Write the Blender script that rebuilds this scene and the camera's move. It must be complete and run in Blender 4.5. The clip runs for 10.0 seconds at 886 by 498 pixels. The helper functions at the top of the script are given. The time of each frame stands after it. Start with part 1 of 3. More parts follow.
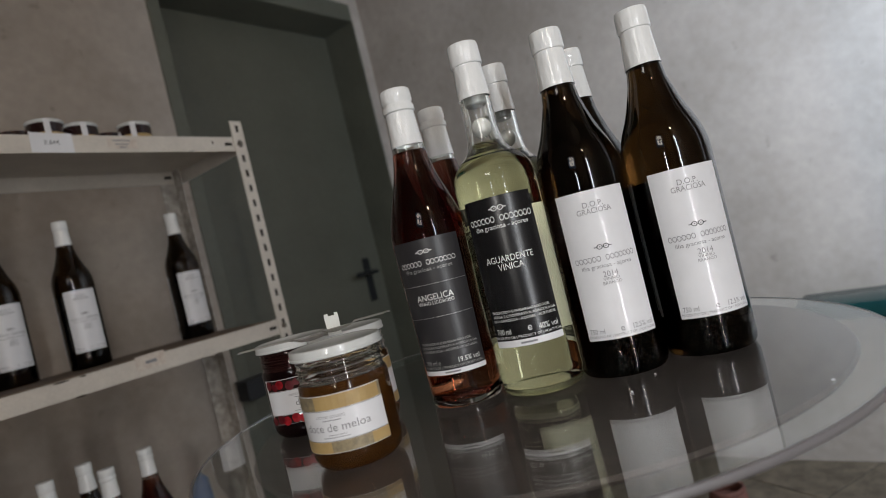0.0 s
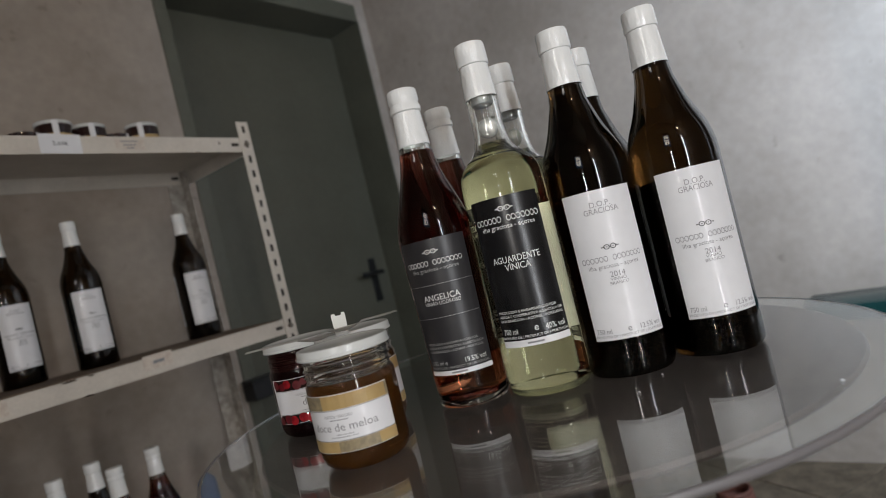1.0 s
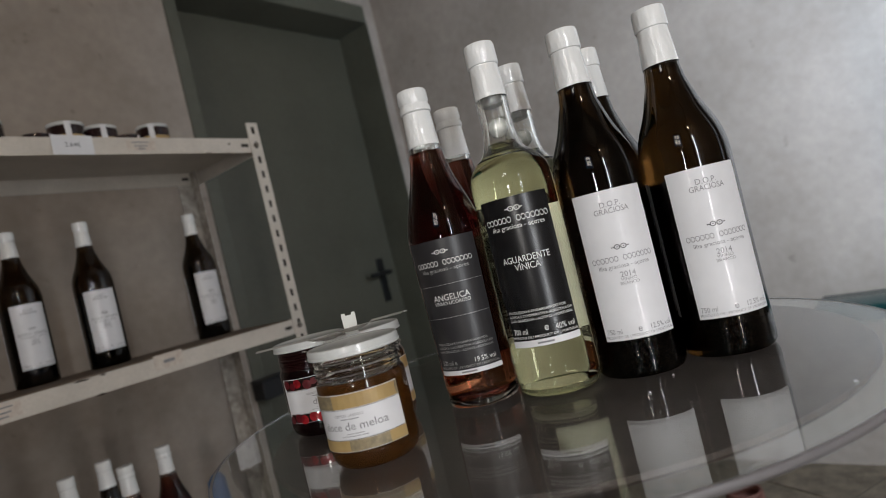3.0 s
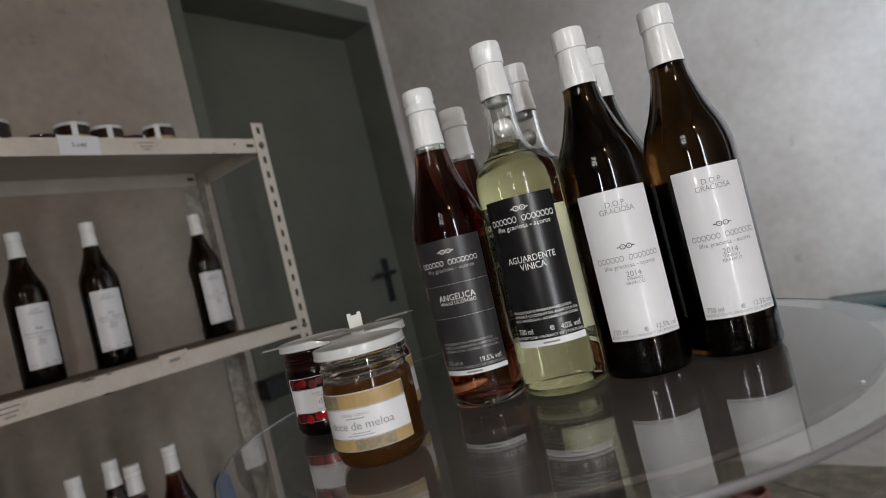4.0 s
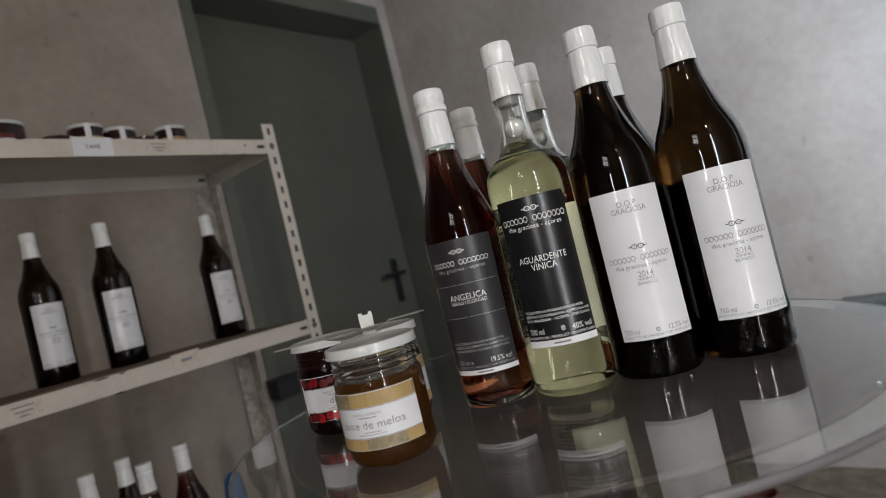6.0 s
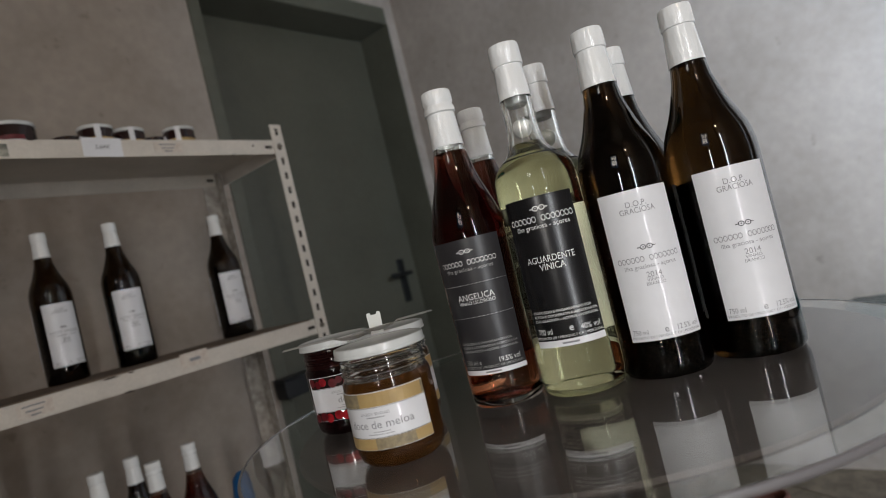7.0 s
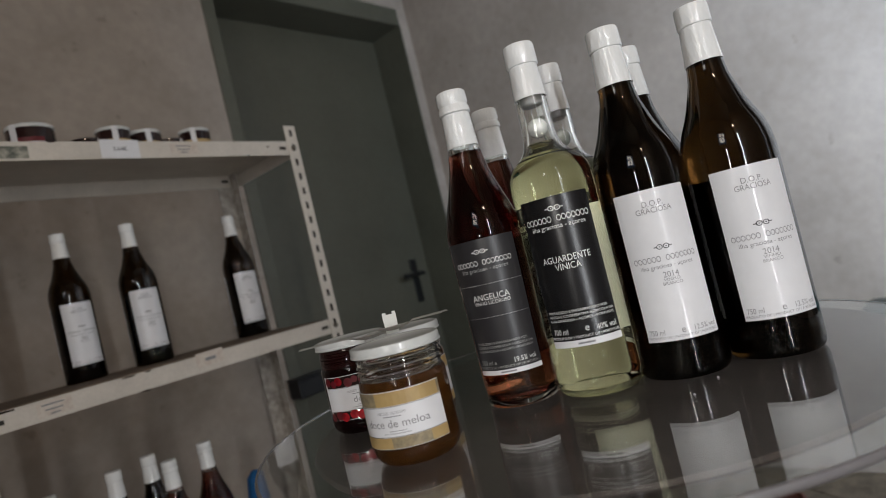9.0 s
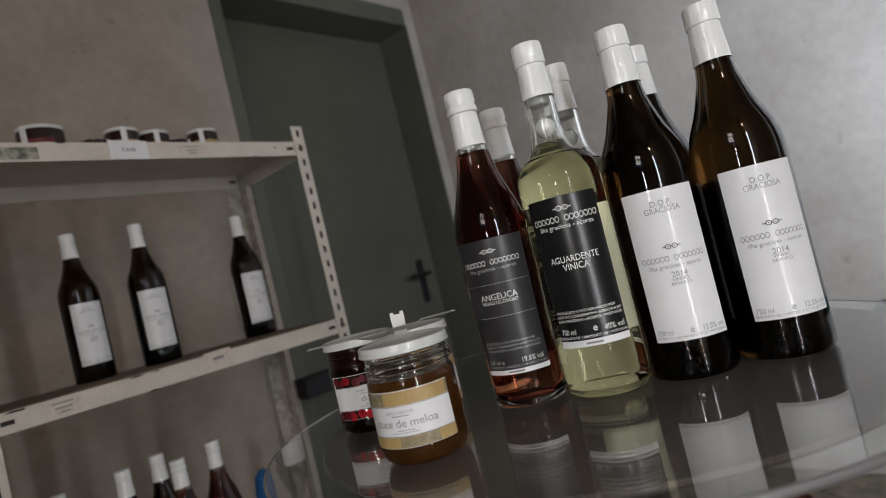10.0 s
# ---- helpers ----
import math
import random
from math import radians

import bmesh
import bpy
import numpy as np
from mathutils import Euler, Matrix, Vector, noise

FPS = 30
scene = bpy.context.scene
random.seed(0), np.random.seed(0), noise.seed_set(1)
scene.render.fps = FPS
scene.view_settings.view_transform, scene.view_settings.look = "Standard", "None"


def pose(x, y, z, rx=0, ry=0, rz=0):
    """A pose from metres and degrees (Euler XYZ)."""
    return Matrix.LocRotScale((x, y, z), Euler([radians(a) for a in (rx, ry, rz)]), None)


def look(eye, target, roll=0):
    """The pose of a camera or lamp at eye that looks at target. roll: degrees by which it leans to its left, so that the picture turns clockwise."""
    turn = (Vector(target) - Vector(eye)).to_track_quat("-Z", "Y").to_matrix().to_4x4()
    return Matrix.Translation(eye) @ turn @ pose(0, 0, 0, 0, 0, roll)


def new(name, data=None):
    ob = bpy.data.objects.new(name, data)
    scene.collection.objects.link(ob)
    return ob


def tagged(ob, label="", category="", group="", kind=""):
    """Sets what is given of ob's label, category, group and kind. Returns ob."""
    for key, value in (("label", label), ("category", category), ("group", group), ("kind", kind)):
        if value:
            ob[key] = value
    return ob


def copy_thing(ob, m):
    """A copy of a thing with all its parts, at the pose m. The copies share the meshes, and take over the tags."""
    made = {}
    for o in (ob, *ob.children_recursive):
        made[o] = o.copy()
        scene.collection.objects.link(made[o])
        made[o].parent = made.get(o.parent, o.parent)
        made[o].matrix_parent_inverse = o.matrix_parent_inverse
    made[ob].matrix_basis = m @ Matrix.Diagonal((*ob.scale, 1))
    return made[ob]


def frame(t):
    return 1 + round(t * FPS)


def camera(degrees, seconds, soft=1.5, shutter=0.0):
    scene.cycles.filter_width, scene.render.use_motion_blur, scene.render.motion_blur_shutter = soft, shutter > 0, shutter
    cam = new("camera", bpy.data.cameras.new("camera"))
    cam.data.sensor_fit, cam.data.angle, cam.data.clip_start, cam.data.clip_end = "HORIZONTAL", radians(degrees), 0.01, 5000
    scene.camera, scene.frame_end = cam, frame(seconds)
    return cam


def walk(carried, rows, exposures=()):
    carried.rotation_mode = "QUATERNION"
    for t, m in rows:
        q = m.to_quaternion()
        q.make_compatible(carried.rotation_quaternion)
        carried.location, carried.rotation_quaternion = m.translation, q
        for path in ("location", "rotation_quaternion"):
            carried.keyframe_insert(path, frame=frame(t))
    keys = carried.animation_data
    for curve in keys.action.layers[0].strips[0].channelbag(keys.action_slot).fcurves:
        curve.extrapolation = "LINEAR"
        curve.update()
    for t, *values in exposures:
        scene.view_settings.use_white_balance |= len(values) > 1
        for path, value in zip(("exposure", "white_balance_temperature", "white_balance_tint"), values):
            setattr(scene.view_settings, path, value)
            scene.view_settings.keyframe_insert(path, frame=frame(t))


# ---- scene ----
# The camera turns slowly on its stand, leaning to one side.
cam = camera(74.17, 10.0, soft=0.9)
cam.data.dof.use_dof = True
cam.data.dof.focus_distance = 0.53
cam.data.dof.aperture_fstop = 5.6
walk(cam, [
    (0, pose(-0.8252, -1.1361, 0.9129, 90.486, 13.786, -52.122)),
    (0.5, pose(-0.8257, -1.1358, 0.9129, 90.567, 13.815, -51.850)),
    (1, pose(-0.8263, -1.1355, 0.9130, 90.638, 13.804, -51.582)),
    (1.5, pose(-0.8268, -1.1353, 0.9130, 90.686, 13.808, -51.386)),
    (2, pose(-0.8272, -1.1351, 0.9131, 90.744, 13.800, -51.182)),
    (2.5, pose(-0.8276, -1.1349, 0.9131, 90.802, 13.786, -50.997)),
    (4, pose(-0.8290, -1.1342, 0.9132, 90.973, 13.762, -50.369)),
    (4.5, pose(-0.8295, -1.1339, 0.9133, 91.023, 13.751, -50.177)),
    (5, pose(-0.8299, -1.1337, 0.9133, 91.085, 13.753, -49.961)),
    (5.5, pose(-0.8303, -1.1335, 0.9133, 91.145, 13.762, -49.751)),
    (7, pose(-0.8323, -1.1325, 0.9135, 91.396, 13.709, -48.845)),
    (7.5, pose(-0.8331, -1.1321, 0.9136, 91.487, 13.697, -48.495)),
    (8, pose(-0.8338, -1.1317, 0.9137, 91.583, 13.696, -48.186)),
    (8.5, pose(-0.8344, -1.1314, 0.9137, 91.644, 13.684, -47.918)),
    (9, pose(-0.8350, -1.1311, 0.9138, 91.727, 13.689, -47.647)),
    (9.5, pose(-0.8356, -1.1308, 0.9138, 91.795, 13.695, -47.345)),
    (10, pose(-0.8363, -1.1304, 0.9139, 91.889, 13.696, -47.032)),
])

# ---- light ----
world = bpy.data.worlds.new("world")
scene.world = world
world.use_nodes = True
wn = world.node_tree
sky = wn.nodes.new("ShaderNodeTexSky")
sky.sky_type = "NISHITA"
sky.sun_disc = False
sky.sun_elevation = radians(40)
sky.sun_rotation = radians(200)
wn.links.new(sky.outputs[0], wn.nodes["Background"].inputs[0])
wn.nodes["Background"].inputs[1].default_value = 0.1
scene.view_settings.exposure = 0.0


def area(name, m, sx, sy, power, color):
    la = bpy.data.lights.new(name, "AREA")
    la.shape, la.size, la.size_y, la.energy, la.color = "RECTANGLE", sx, sy, power, color
    ob = new(name, la)
    ob.matrix_world = m
    return ob


# daylight in the openings of the two walls behind the camera, and the ceiling lamp
area("daylight_window_west", look((-1.82, -1.28, 1.72), (0, -1.28, 1.35)), 0.34, 0.36, 3.2, (1.0, 0.94, 0.85))
area("daylight_slit", look((-1.34, -2.25, 1.05), (-0.34, -1.82, 1.02)), 0.10, 1.40, 17.0, (0.93, 0.96, 1.0))
area("daylight_gap_west", look((-1.775, -1.385, 1.10), (-0.3, -1.0, 1.0)), 0.035, 0.36, 3.4, (1.0, 0.97, 0.93))
# added cool lamp in an added partition, turned so it mostly lights the east wall
area("daylight_window_lobby", look((0.29, -1.95, 1.45), (1.245, -1.71, 1.40)), 0.5, 1.1, 53, (0.63, 0.79, 1.0))
bulb = bpy.data.lights.new("ceiling_bulb", "POINT")
bulb.energy, bulb.shadow_soft_size, bulb.color = 6.4, 0.050, (1.0, 0.78, 0.57)
new("ceiling_bulb", bulb).location = (-1.20, -2.05, 2.02)


# ---- materials ----
def material(name, color, rough=0.5, metal=0.0, vary=0.0, scale=8.0, dark=None, bump=0.0, bump_scale=60.0, trans=0.0,
             ior=1.45, grain=0.0, coat=0.0, stretch=(1, 1, 1), specks=0.0):
    """A principled material with blotches (vary, dark, scale), fine grain and relief at sizes in metres."""
    m = bpy.data.materials.new(name)
    m.use_nodes = True
    nt = m.node_tree
    b = nt.nodes["Principled BSDF"]
    b.inputs["Base Color"].default_value = (*color, 1)
    b.inputs["Roughness"].default_value = rough
    b.inputs["Metallic"].default_value = metal
    b.inputs["IOR"].default_value = ior
    b.inputs["Transmission Weight"].default_value = trans
    b.inputs["Coat Weight"].default_value = coat
    if vary or bump or grain:
        tc = nt.nodes.new("ShaderNodeTexCoord")
        mp = nt.nodes.new("ShaderNodeMapping")
        mp.inputs["Scale"].default_value = stretch
        nt.links.new(tc.outputs["Object"], mp.inputs[0])
        coord = mp.outputs[0]
    if vary:
        n1 = nt.nodes.new("ShaderNodeTexNoise")
        n1.inputs["Scale"].default_value, n1.inputs["Detail"].default_value, n1.inputs["Roughness"].default_value = scale, 6, 0.6
        nt.links.new(coord, n1.inputs[0])
        ramp = nt.nodes.new("ShaderNodeValToRGB")
        ramp.color_ramp.elements[0].position, ramp.color_ramp.elements[1].position = 0.34, 0.66
        d = dark or tuple(c * (1 - vary) for c in color)
        ramp.color_ramp.elements[0].color, ramp.color_ramp.elements[1].color = (*d, 1), (*color, 1)
        nt.links.new(n1.outputs[0], ramp.inputs[0])
        out = ramp.outputs[0]
        if grain:
            n2 = nt.nodes.new("ShaderNodeTexNoise")
            n2.inputs["Scale"].default_value, n2.inputs["Detail"].default_value = scale * 14, 4
            nt.links.new(coord, n2.inputs[0])
            mr = nt.nodes.new("ShaderNodeMapRange")
            mr.inputs[1].default_value, mr.inputs[2].default_value = 0.3, 0.7
            mr.inputs[3].default_value, mr.inputs[4].default_value = 1 - grain, 1 + grain * 0.4
            nt.links.new(n2.outputs[0], mr.inputs[0])
            mx = nt.nodes.new("ShaderNodeMix")
            mx.data_type, mx.blend_type = "RGBA", "MULTIPLY"
            mx.inputs[0].default_value = 1
            nt.links.new(out, mx.inputs[6])
            nt.links.new(mr.outputs[0], mx.inputs[7])
            out = mx.outputs[2]
        if specks:
            n4 = nt.nodes.new("ShaderNodeTexNoise")
            n4.inputs["Scale"].default_value, n4.inputs["Detail"].default_value = 17, 3
            nt.links.new(coord, n4.inputs[0])
            m4 = nt.nodes.new("ShaderNodeMapRange")
            m4.inputs[1].default_value, m4.inputs[2].default_value = 0.68, 0.76
            m4.inputs[3].default_value, m4.inputs[4].default_value = 1.0, 1.0 - specks
            nt.links.new(n4.outputs[0], m4.inputs[0])
            x4 = nt.nodes.new("ShaderNodeMix")
            x4.data_type, x4.blend_type = "RGBA", "MULTIPLY"
            x4.inputs[0].default_value = 1
            nt.links.new(out, x4.inputs[6])
            nt.links.new(m4.outputs[0], x4.inputs[7])
            out = x4.outputs[2]
        nt.links.new(out, b.inputs["Base Color"])
    if bump:
        n3 = nt.nodes.new("ShaderNodeTexNoise")
        n3.inputs["Scale"].default_value, n3.inputs["Detail"].default_value = bump_scale, 5
        nt.links.new(coord, n3.inputs[0])
        bp = nt.nodes.new("ShaderNodeBump")
        bp.inputs["Strength"].default_value, bp.inputs["Distance"].default_value = bump, 0.004
        nt.links.new(n3.outputs[0], bp.inputs["Height"])
        nt.links.new(bp.outputs[0], b.inputs["Normal"])
    return m


PLASTER = material("plaster", (0.388, 0.332, 0.284), 0.75, vary=0.2, scale=2.6, dark=(0.285, 0.238, 0.198), bump=0.3, bump_scale=22, grain=0.09, specks=0.24)
CEIL = material("ceiling_paint", (0.34, 0.32, 0.29), 0.8, vary=0.1, scale=2)
GREEN = material("green_paint", (0.108, 0.106, 0.078), 0.45, vary=0.25, scale=3, bump=0.1, bump_scale=30, grain=0.08)
DOORGREEN = material("green_door_paint", (0.094, 0.089, 0.064), 0.4, vary=0.2, scale=3, bump=0.08, bump_scale=30, grain=0.06)
IRON = material("black_iron", (0.022, 0.022, 0.021), 0.4, metal=0.6)
TILE = material("floor_tile", (0.20, 0.152, 0.102), 0.7, vary=0.5, scale=16, dark=(0.088, 0.066, 0.042), grain=0.35, bump=0.15, bump_scale=30)
GROUT = material("grout", (0.06, 0.05, 0.04), 0.9, vary=0.2, scale=20)
SHELFPAINT = material("cream_enamel", (0.61, 0.56, 0.495), 0.4, vary=0.14, scale=14, bump=0.05, bump_scale=40, grain=0.06)
WORNPAINT = material("worn_enamel", (0.52, 0.48, 0.43), 0.55, vary=0.5, scale=55, dark=(0.27, 0.24, 0.205), bump=0.1, bump_scale=80, grain=0.2)
CARD = material("stained_cardboard", (0.16, 0.115, 0.08), 0.8, vary=0.4, scale=12, grain=0.15)
RUST = material("rust", (0.05, 0.025, 0.014), 0.9, vary=0.4, scale=200)
PALESLOT = material("slot_pale", (0.30, 0.27, 0.23), 0.8)
SLOT = material("slot_dark", (0.03, 0.026, 0.022), 0.8)
BOLT = material("bolt_steel", (0.16, 0.14, 0.12), 0.4, metal=0.8)
TEAL = material("teal_gloss_paint", (0.008, 0.045, 0.043), 0.18, vary=0.3, scale=10)
TABLEGLASS = material("table_glass", (0.93, 0.96, 0.95), 0.018, trans=1.0, ior=1.5)
HEAD = material("dark_stained_wood", (0.078, 0.062, 0.056), 0.5, vary=0.35, scale=14, stretch=(1, 0.12, 1), grain=0.2)
FROST = material("ground_glass", (0.30, 0.285, 0.29), 0.4, trans=0.5)
OAK = material("barrel_oak", (0.045, 0.034, 0.026), 0.55, vary=0.5, scale=10, stretch=(1, 1, 0.15), bump=0.3, bump_scale=50, grain=0.2)
AMBER = material("amber_glass", (0.036, 0.0165, 0.0042), 0.02, trans=1.0, ior=1.42)
DARKCORE = material("dark_core", (0.010, 0.004, 0.002), 0.2)
WHITEWINE = material("pale_spirit", (0.88, 0.88, 0.63), 0.0, trans=1.0, ior=1.38)
ROSE = material("red_liqueur", (0.35, 0.095, 0.046), 0.0, trans=1.0, ior=1.38)
CLEAR = material("clear_glass", (0.97, 0.98, 0.96), 0.0, trans=1.0, ior=1.48)
CAPSULE = material("white_capsule", (0.77, 0.78, 0.775), 0.15, bump=0.5, bump_scale=95, coat=0.5, stretch=(1, 1, 0.4))
PAPER = material("label_paper", (0.70, 0.70, 0.72), 0.42, vary=0.04, scale=60, coat=0.35)
BLACKLABEL = material("black_label", (0.009, 0.009, 0.010), 0.27, vary=0.2, scale=80)
GREYLABEL = material("charcoal_label", (0.026, 0.025, 0.027), 0.36, vary=0.15, scale=80)
INK = material("grey_ink", (0.22, 0.22, 0.23), 0.6)
INKDARK = material("dark_ink", (0.03, 0.03, 0.035), 0.6)
INKSOFT = material("soft_white_ink", (0.34, 0.34, 0.33), 0.5)
INKWHITE = material("white_ink", (0.72, 0.72, 0.70), 0.5)
LID = material("white_lid", (0.60, 0.615, 0.605), 0.26, coat=0.4)
JAM = material("melon_jam", (0.135, 0.055, 0.013), 0.05, trans=0.75, ior=1.4, vary=0.35, scale=60)
CHERRYNECK = material("dark_neck_glass", (0.05, 0.012, 0.013), 0.03, trans=0.8, ior=1.45)
CHERRY = material("cherry_jam", (0.008, 0.0015, 0.002), 0.05, trans=0.3, ior=1.4, vary=0.4, scale=50)
MELON = material("melon_print", (0.44, 0.31, 0.13), 0.45, vary=0.25, scale=45, dark=(0.34, 0.23, 0.095))
MELONDARK = material("melon_print_shade", (0.30, 0.24, 0.14), 0.45, vary=0.3, scale=200, dark=(0.17, 0.14, 0.09))
CHERRYPRINT = material("cherry_print", (0.48, 0.02, 0.03), 0.15, vary=0.5, scale=90, dark=(0.16, 0.008, 0.012))
CHERRYDEEP = material("cherry_print_deep", (0.13, 0.006, 0.012), 0.4, vary=0.4, scale=90)
STEEL = material("spoon_steel", (0.78, 0.77, 0.74), 0.25, metal=0.5)
PLASTIC = material("white_plastic", (0.75, 0.76, 0.72), 0.35)
PALEBALL = material("pale_ball", (0.66, 0.67, 0.65), 0.10, metal=0.6, coat=1.0)
PALEBASE = material("pale_glass_base", (0.46, 0.46, 0.29), 0.15, trans=0.9, ior=1.4)
STOPPER = material("grey_pourer", (0.20, 0.20, 0.19), 0.3, trans=0.5)
BLACKBOX = material("black_plastic", (0.010, 0.010, 0.011), 0.5)
BLUE = material("blue_plastic", (0.012, 0.09, 0.24), 0.4)
CLAY = material("terracotta", (0.17, 0.065, 0.045), 0.7, vary=0.4, scale=30, bump=0.3)
DARKRED = material("dark_jar", (0.02, 0.008, 0.008), 0.08, coat=0.5)
WORN = material("worn_sticker", (0.50, 0.42, 0.36), 0.6, vary=0.35, scale=90, dark=(0.62, 0.57, 0.50))
STAIN = material("faded_sticker", (0.42, 0.40, 0.33), 0.6, vary=0.75, scale=70, dark=(0.05, 0.06, 0.05))


def height_tint(m, stops):
    """Glass tint along the height of a bottle, painting in the light lost inside."""
    nt = m.node_tree
    tc = nt.nodes.new("ShaderNodeTexCoord")
    sep = nt.nodes.new("ShaderNodeSeparateXYZ")
    ramp = nt.nodes.new("ShaderNodeValToRGB")
    scale = nt.nodes.new("ShaderNodeMath")
    scale.operation = "MULTIPLY"
    scale.inputs[1].default_value = 4.0
    nt.links.new(tc.outputs["Object"], sep.inputs[0])
    nt.links.new(sep.outputs["Z"], scale.inputs[0])
    nt.links.new(scale.outputs[0], ramp.inputs[0])
    els = ramp.color_ramp.elements
    while len(els) < len(stops):
        els.new(0.5)
    for e, (z, c) in zip(els, stops):
        e.position, e.color = z * 4.0, (*c, 1)
    nt.links.new(ramp.outputs[0], nt.nodes["Principled BSDF"].inputs["Base Color"])


# dark shoulder, paler neck and foot: absorbed light put into the liqueur's colour
height_tint(ROSE, ((0.008, (0.52, 0.21, 0.10)), (0.040, (0.34, 0.075, 0.035)), (0.165, (0.10, 0.008, 0.009)), (0.195, (0.12, 0.014, 0.012)), (0.225, (0.28, 0.095, 0.060))))

# spirit coloured darker low down, where less light shows through
height_tint(WHITEWINE, ((0.010, (0.74, 0.73, 0.54)), (0.050, (0.78, 0.77, 0.57)), (0.170, (0.87, 0.87, 0.63))))


# ---- builders ----
def link(name, bm, mat, parent=None, smooth=False):
    bmesh.ops.recalc_face_normals(bm, faces=bm.faces)
    me = bpy.data.meshes.new(name)
    bm.to_mesh(me)
    bm.free()
    if smooth:
        me.shade_smooth()
        me.set_sharp_from_angle(angle=radians(38))
    me.materials.append(mat)
    ob = new(name, me)
    ob.parent = parent
    return ob


def part(name, bm, mat, parent, label="", smooth=False):
    ob = link(name, bm, mat, parent, smooth)
    return tagged(ob, label) if label else ob


def empty(name, x, y, z, rz=0.0):
    ob = new(name)
    ob.matrix_world = pose(x, y, z, 0, 0, rz)
    ob.empty_display_size = 0.02
    return ob


def box(bm, x0, x1, y0, y1, z0, z1, bevel=0.0):
    r = bmesh.ops.create_cube(bm, size=1, matrix=Matrix.Translation(((x0 + x1) / 2, (y0 + y1) / 2, (z0 + z1) / 2)) @ Matrix.Diagonal((x1 - x0, y1 - y0, z1 - z0, 1)))
    if bevel:
        edges = list({e for v in r["verts"] for e in v.link_edges})
        bmesh.ops.bevel(bm, geom=edges, offset=bevel, segments=2, affect="EDGES", profile=0.5)
    return bm


def block(x0, x1, y0, y1, z0, z1, bevel=0.0):
    return box(bmesh.new(), x0, x1, y0, y1, z0, z1, bevel)


def lathe(profile, seg=48, bm=None, closed=False):
    """A turned shape from (radius, height) pairs; ends at radius 0 close it, closed joins the last pair to the first."""
    bm = bm or bmesh.new()
    rings = []
    for r, z in profile:
        if r < 1e-6:
            rings.append([bm.verts.new((0, 0, z))])
        else:
            rings.append([bm.verts.new((r * math.cos(2 * math.pi * i / seg), r * math.sin(2 * math.pi * i / seg), z)) for i in range(seg)])
    pairs = list(zip(rings, rings[1:])) + ([(rings[-1], rings[0])] if closed else [])
    for a, b in pairs:
        for i in range(seg):
            j = (i + 1) % seg
            if len(a) == 1 and len(b) > 1:
                bm.faces.new((a[0], b[j], b[i]))
            elif len(b) == 1 and len(a) > 1:
                bm.faces.new((a[i], a[j], b[0]))
            elif len(a) > 1:
                bm.faces.new((a[i], a[j], b[j], b[i]))
    return bm


def wrap(r, half, z0, z1, thick=0.0003, seg=28, centre=-90.0, corner=0.0):
    """A sheet of paper wrapped on a cylinder of radius r, half degrees to each side."""
    bm = bmesh.new()
    cols = []
    for i in range(seg + 1):
        a = radians(centre - half + 2 * half * i / seg)
        cols.append([bm.verts.new((q * math.cos(a), q * math.sin(a), z)) for q, z in ((r, z0), (r + thick, z0), (r + thick, z1), (r, z1))])
    for a, b in zip(cols, cols[1:]):
        for k in range(4):
            bm.faces.new((a[k], b[k], b[(k + 1) % 4], a[(k + 1) % 4]))
    bm.faces.new(cols[0])
    bm.faces.new(cols[-1][::-1])
    return bm


def text_bm(text, size, wide=1.0, align="CENTER"):
    cu = bpy.data.curves.new("lettering", "FONT")
    cu.body, cu.size, cu.align_x, cu.resolution_u = text, size, align, 3
    ob = new("lettering_source", cu)
    me = bpy.data.meshes.new_from_object(ob.evaluated_get(bpy.context.evaluated_depsgraph_get()))
    bm = bmesh.new()
    bm.from_mesh(me)
    bpy.data.objects.remove(ob)
    bpy.data.meshes.remove(me)
    for v in bm.verts:
        v.co.x *= wide
    return bm


def lettering(text, size, r, x, z, mat, parent, wide=1.0, centre=-90.0, align="CENTER"):
    """Words printed on a cylinder of radius r; x along the paper from its middle, z the foot of the letters."""
    bm = text_bm(text, size, wide, align)
    for v in bm.verts:
        a = radians(centre) + (v.co.x + x) / r
        v.co = Vector((r * math.cos(a), r * math.sin(a), z + v.co.y))
    return part("lettering", bm, mat, parent)


def bar(x0, x1, z0, z1, r, mat, parent, centre=-90.0):
    """A plain printed bar on a cylinder."""
    half = math.degrees((x1 - x0) / 2 / r)
    return part("print_bar", wrap(r - 0.0001, half, z0, z1, 0.0002, max(2, int(half)), centre + math.degrees((x0 + x1) / 2 / r)), mat, parent)


def dotted(x0, x1, z, r, mat, parent):
    bm = bmesh.new()
    n = int((x1 - x0) / 0.0011)
    for k in range(n):
        vs = []
        for dx, dz in ((0, 0), (0.0006, 0), (0.0006, 0.0006), (0, 0.0006)):
            a = radians(-90) + (x0 + 0.0011 * k + dx) / r
            vs.append(bm.verts.new((r * math.cos(a), r * math.sin(a), z + dz)))
        bm.faces.new(vs)
    return part("dotted_line", bm, mat, parent)


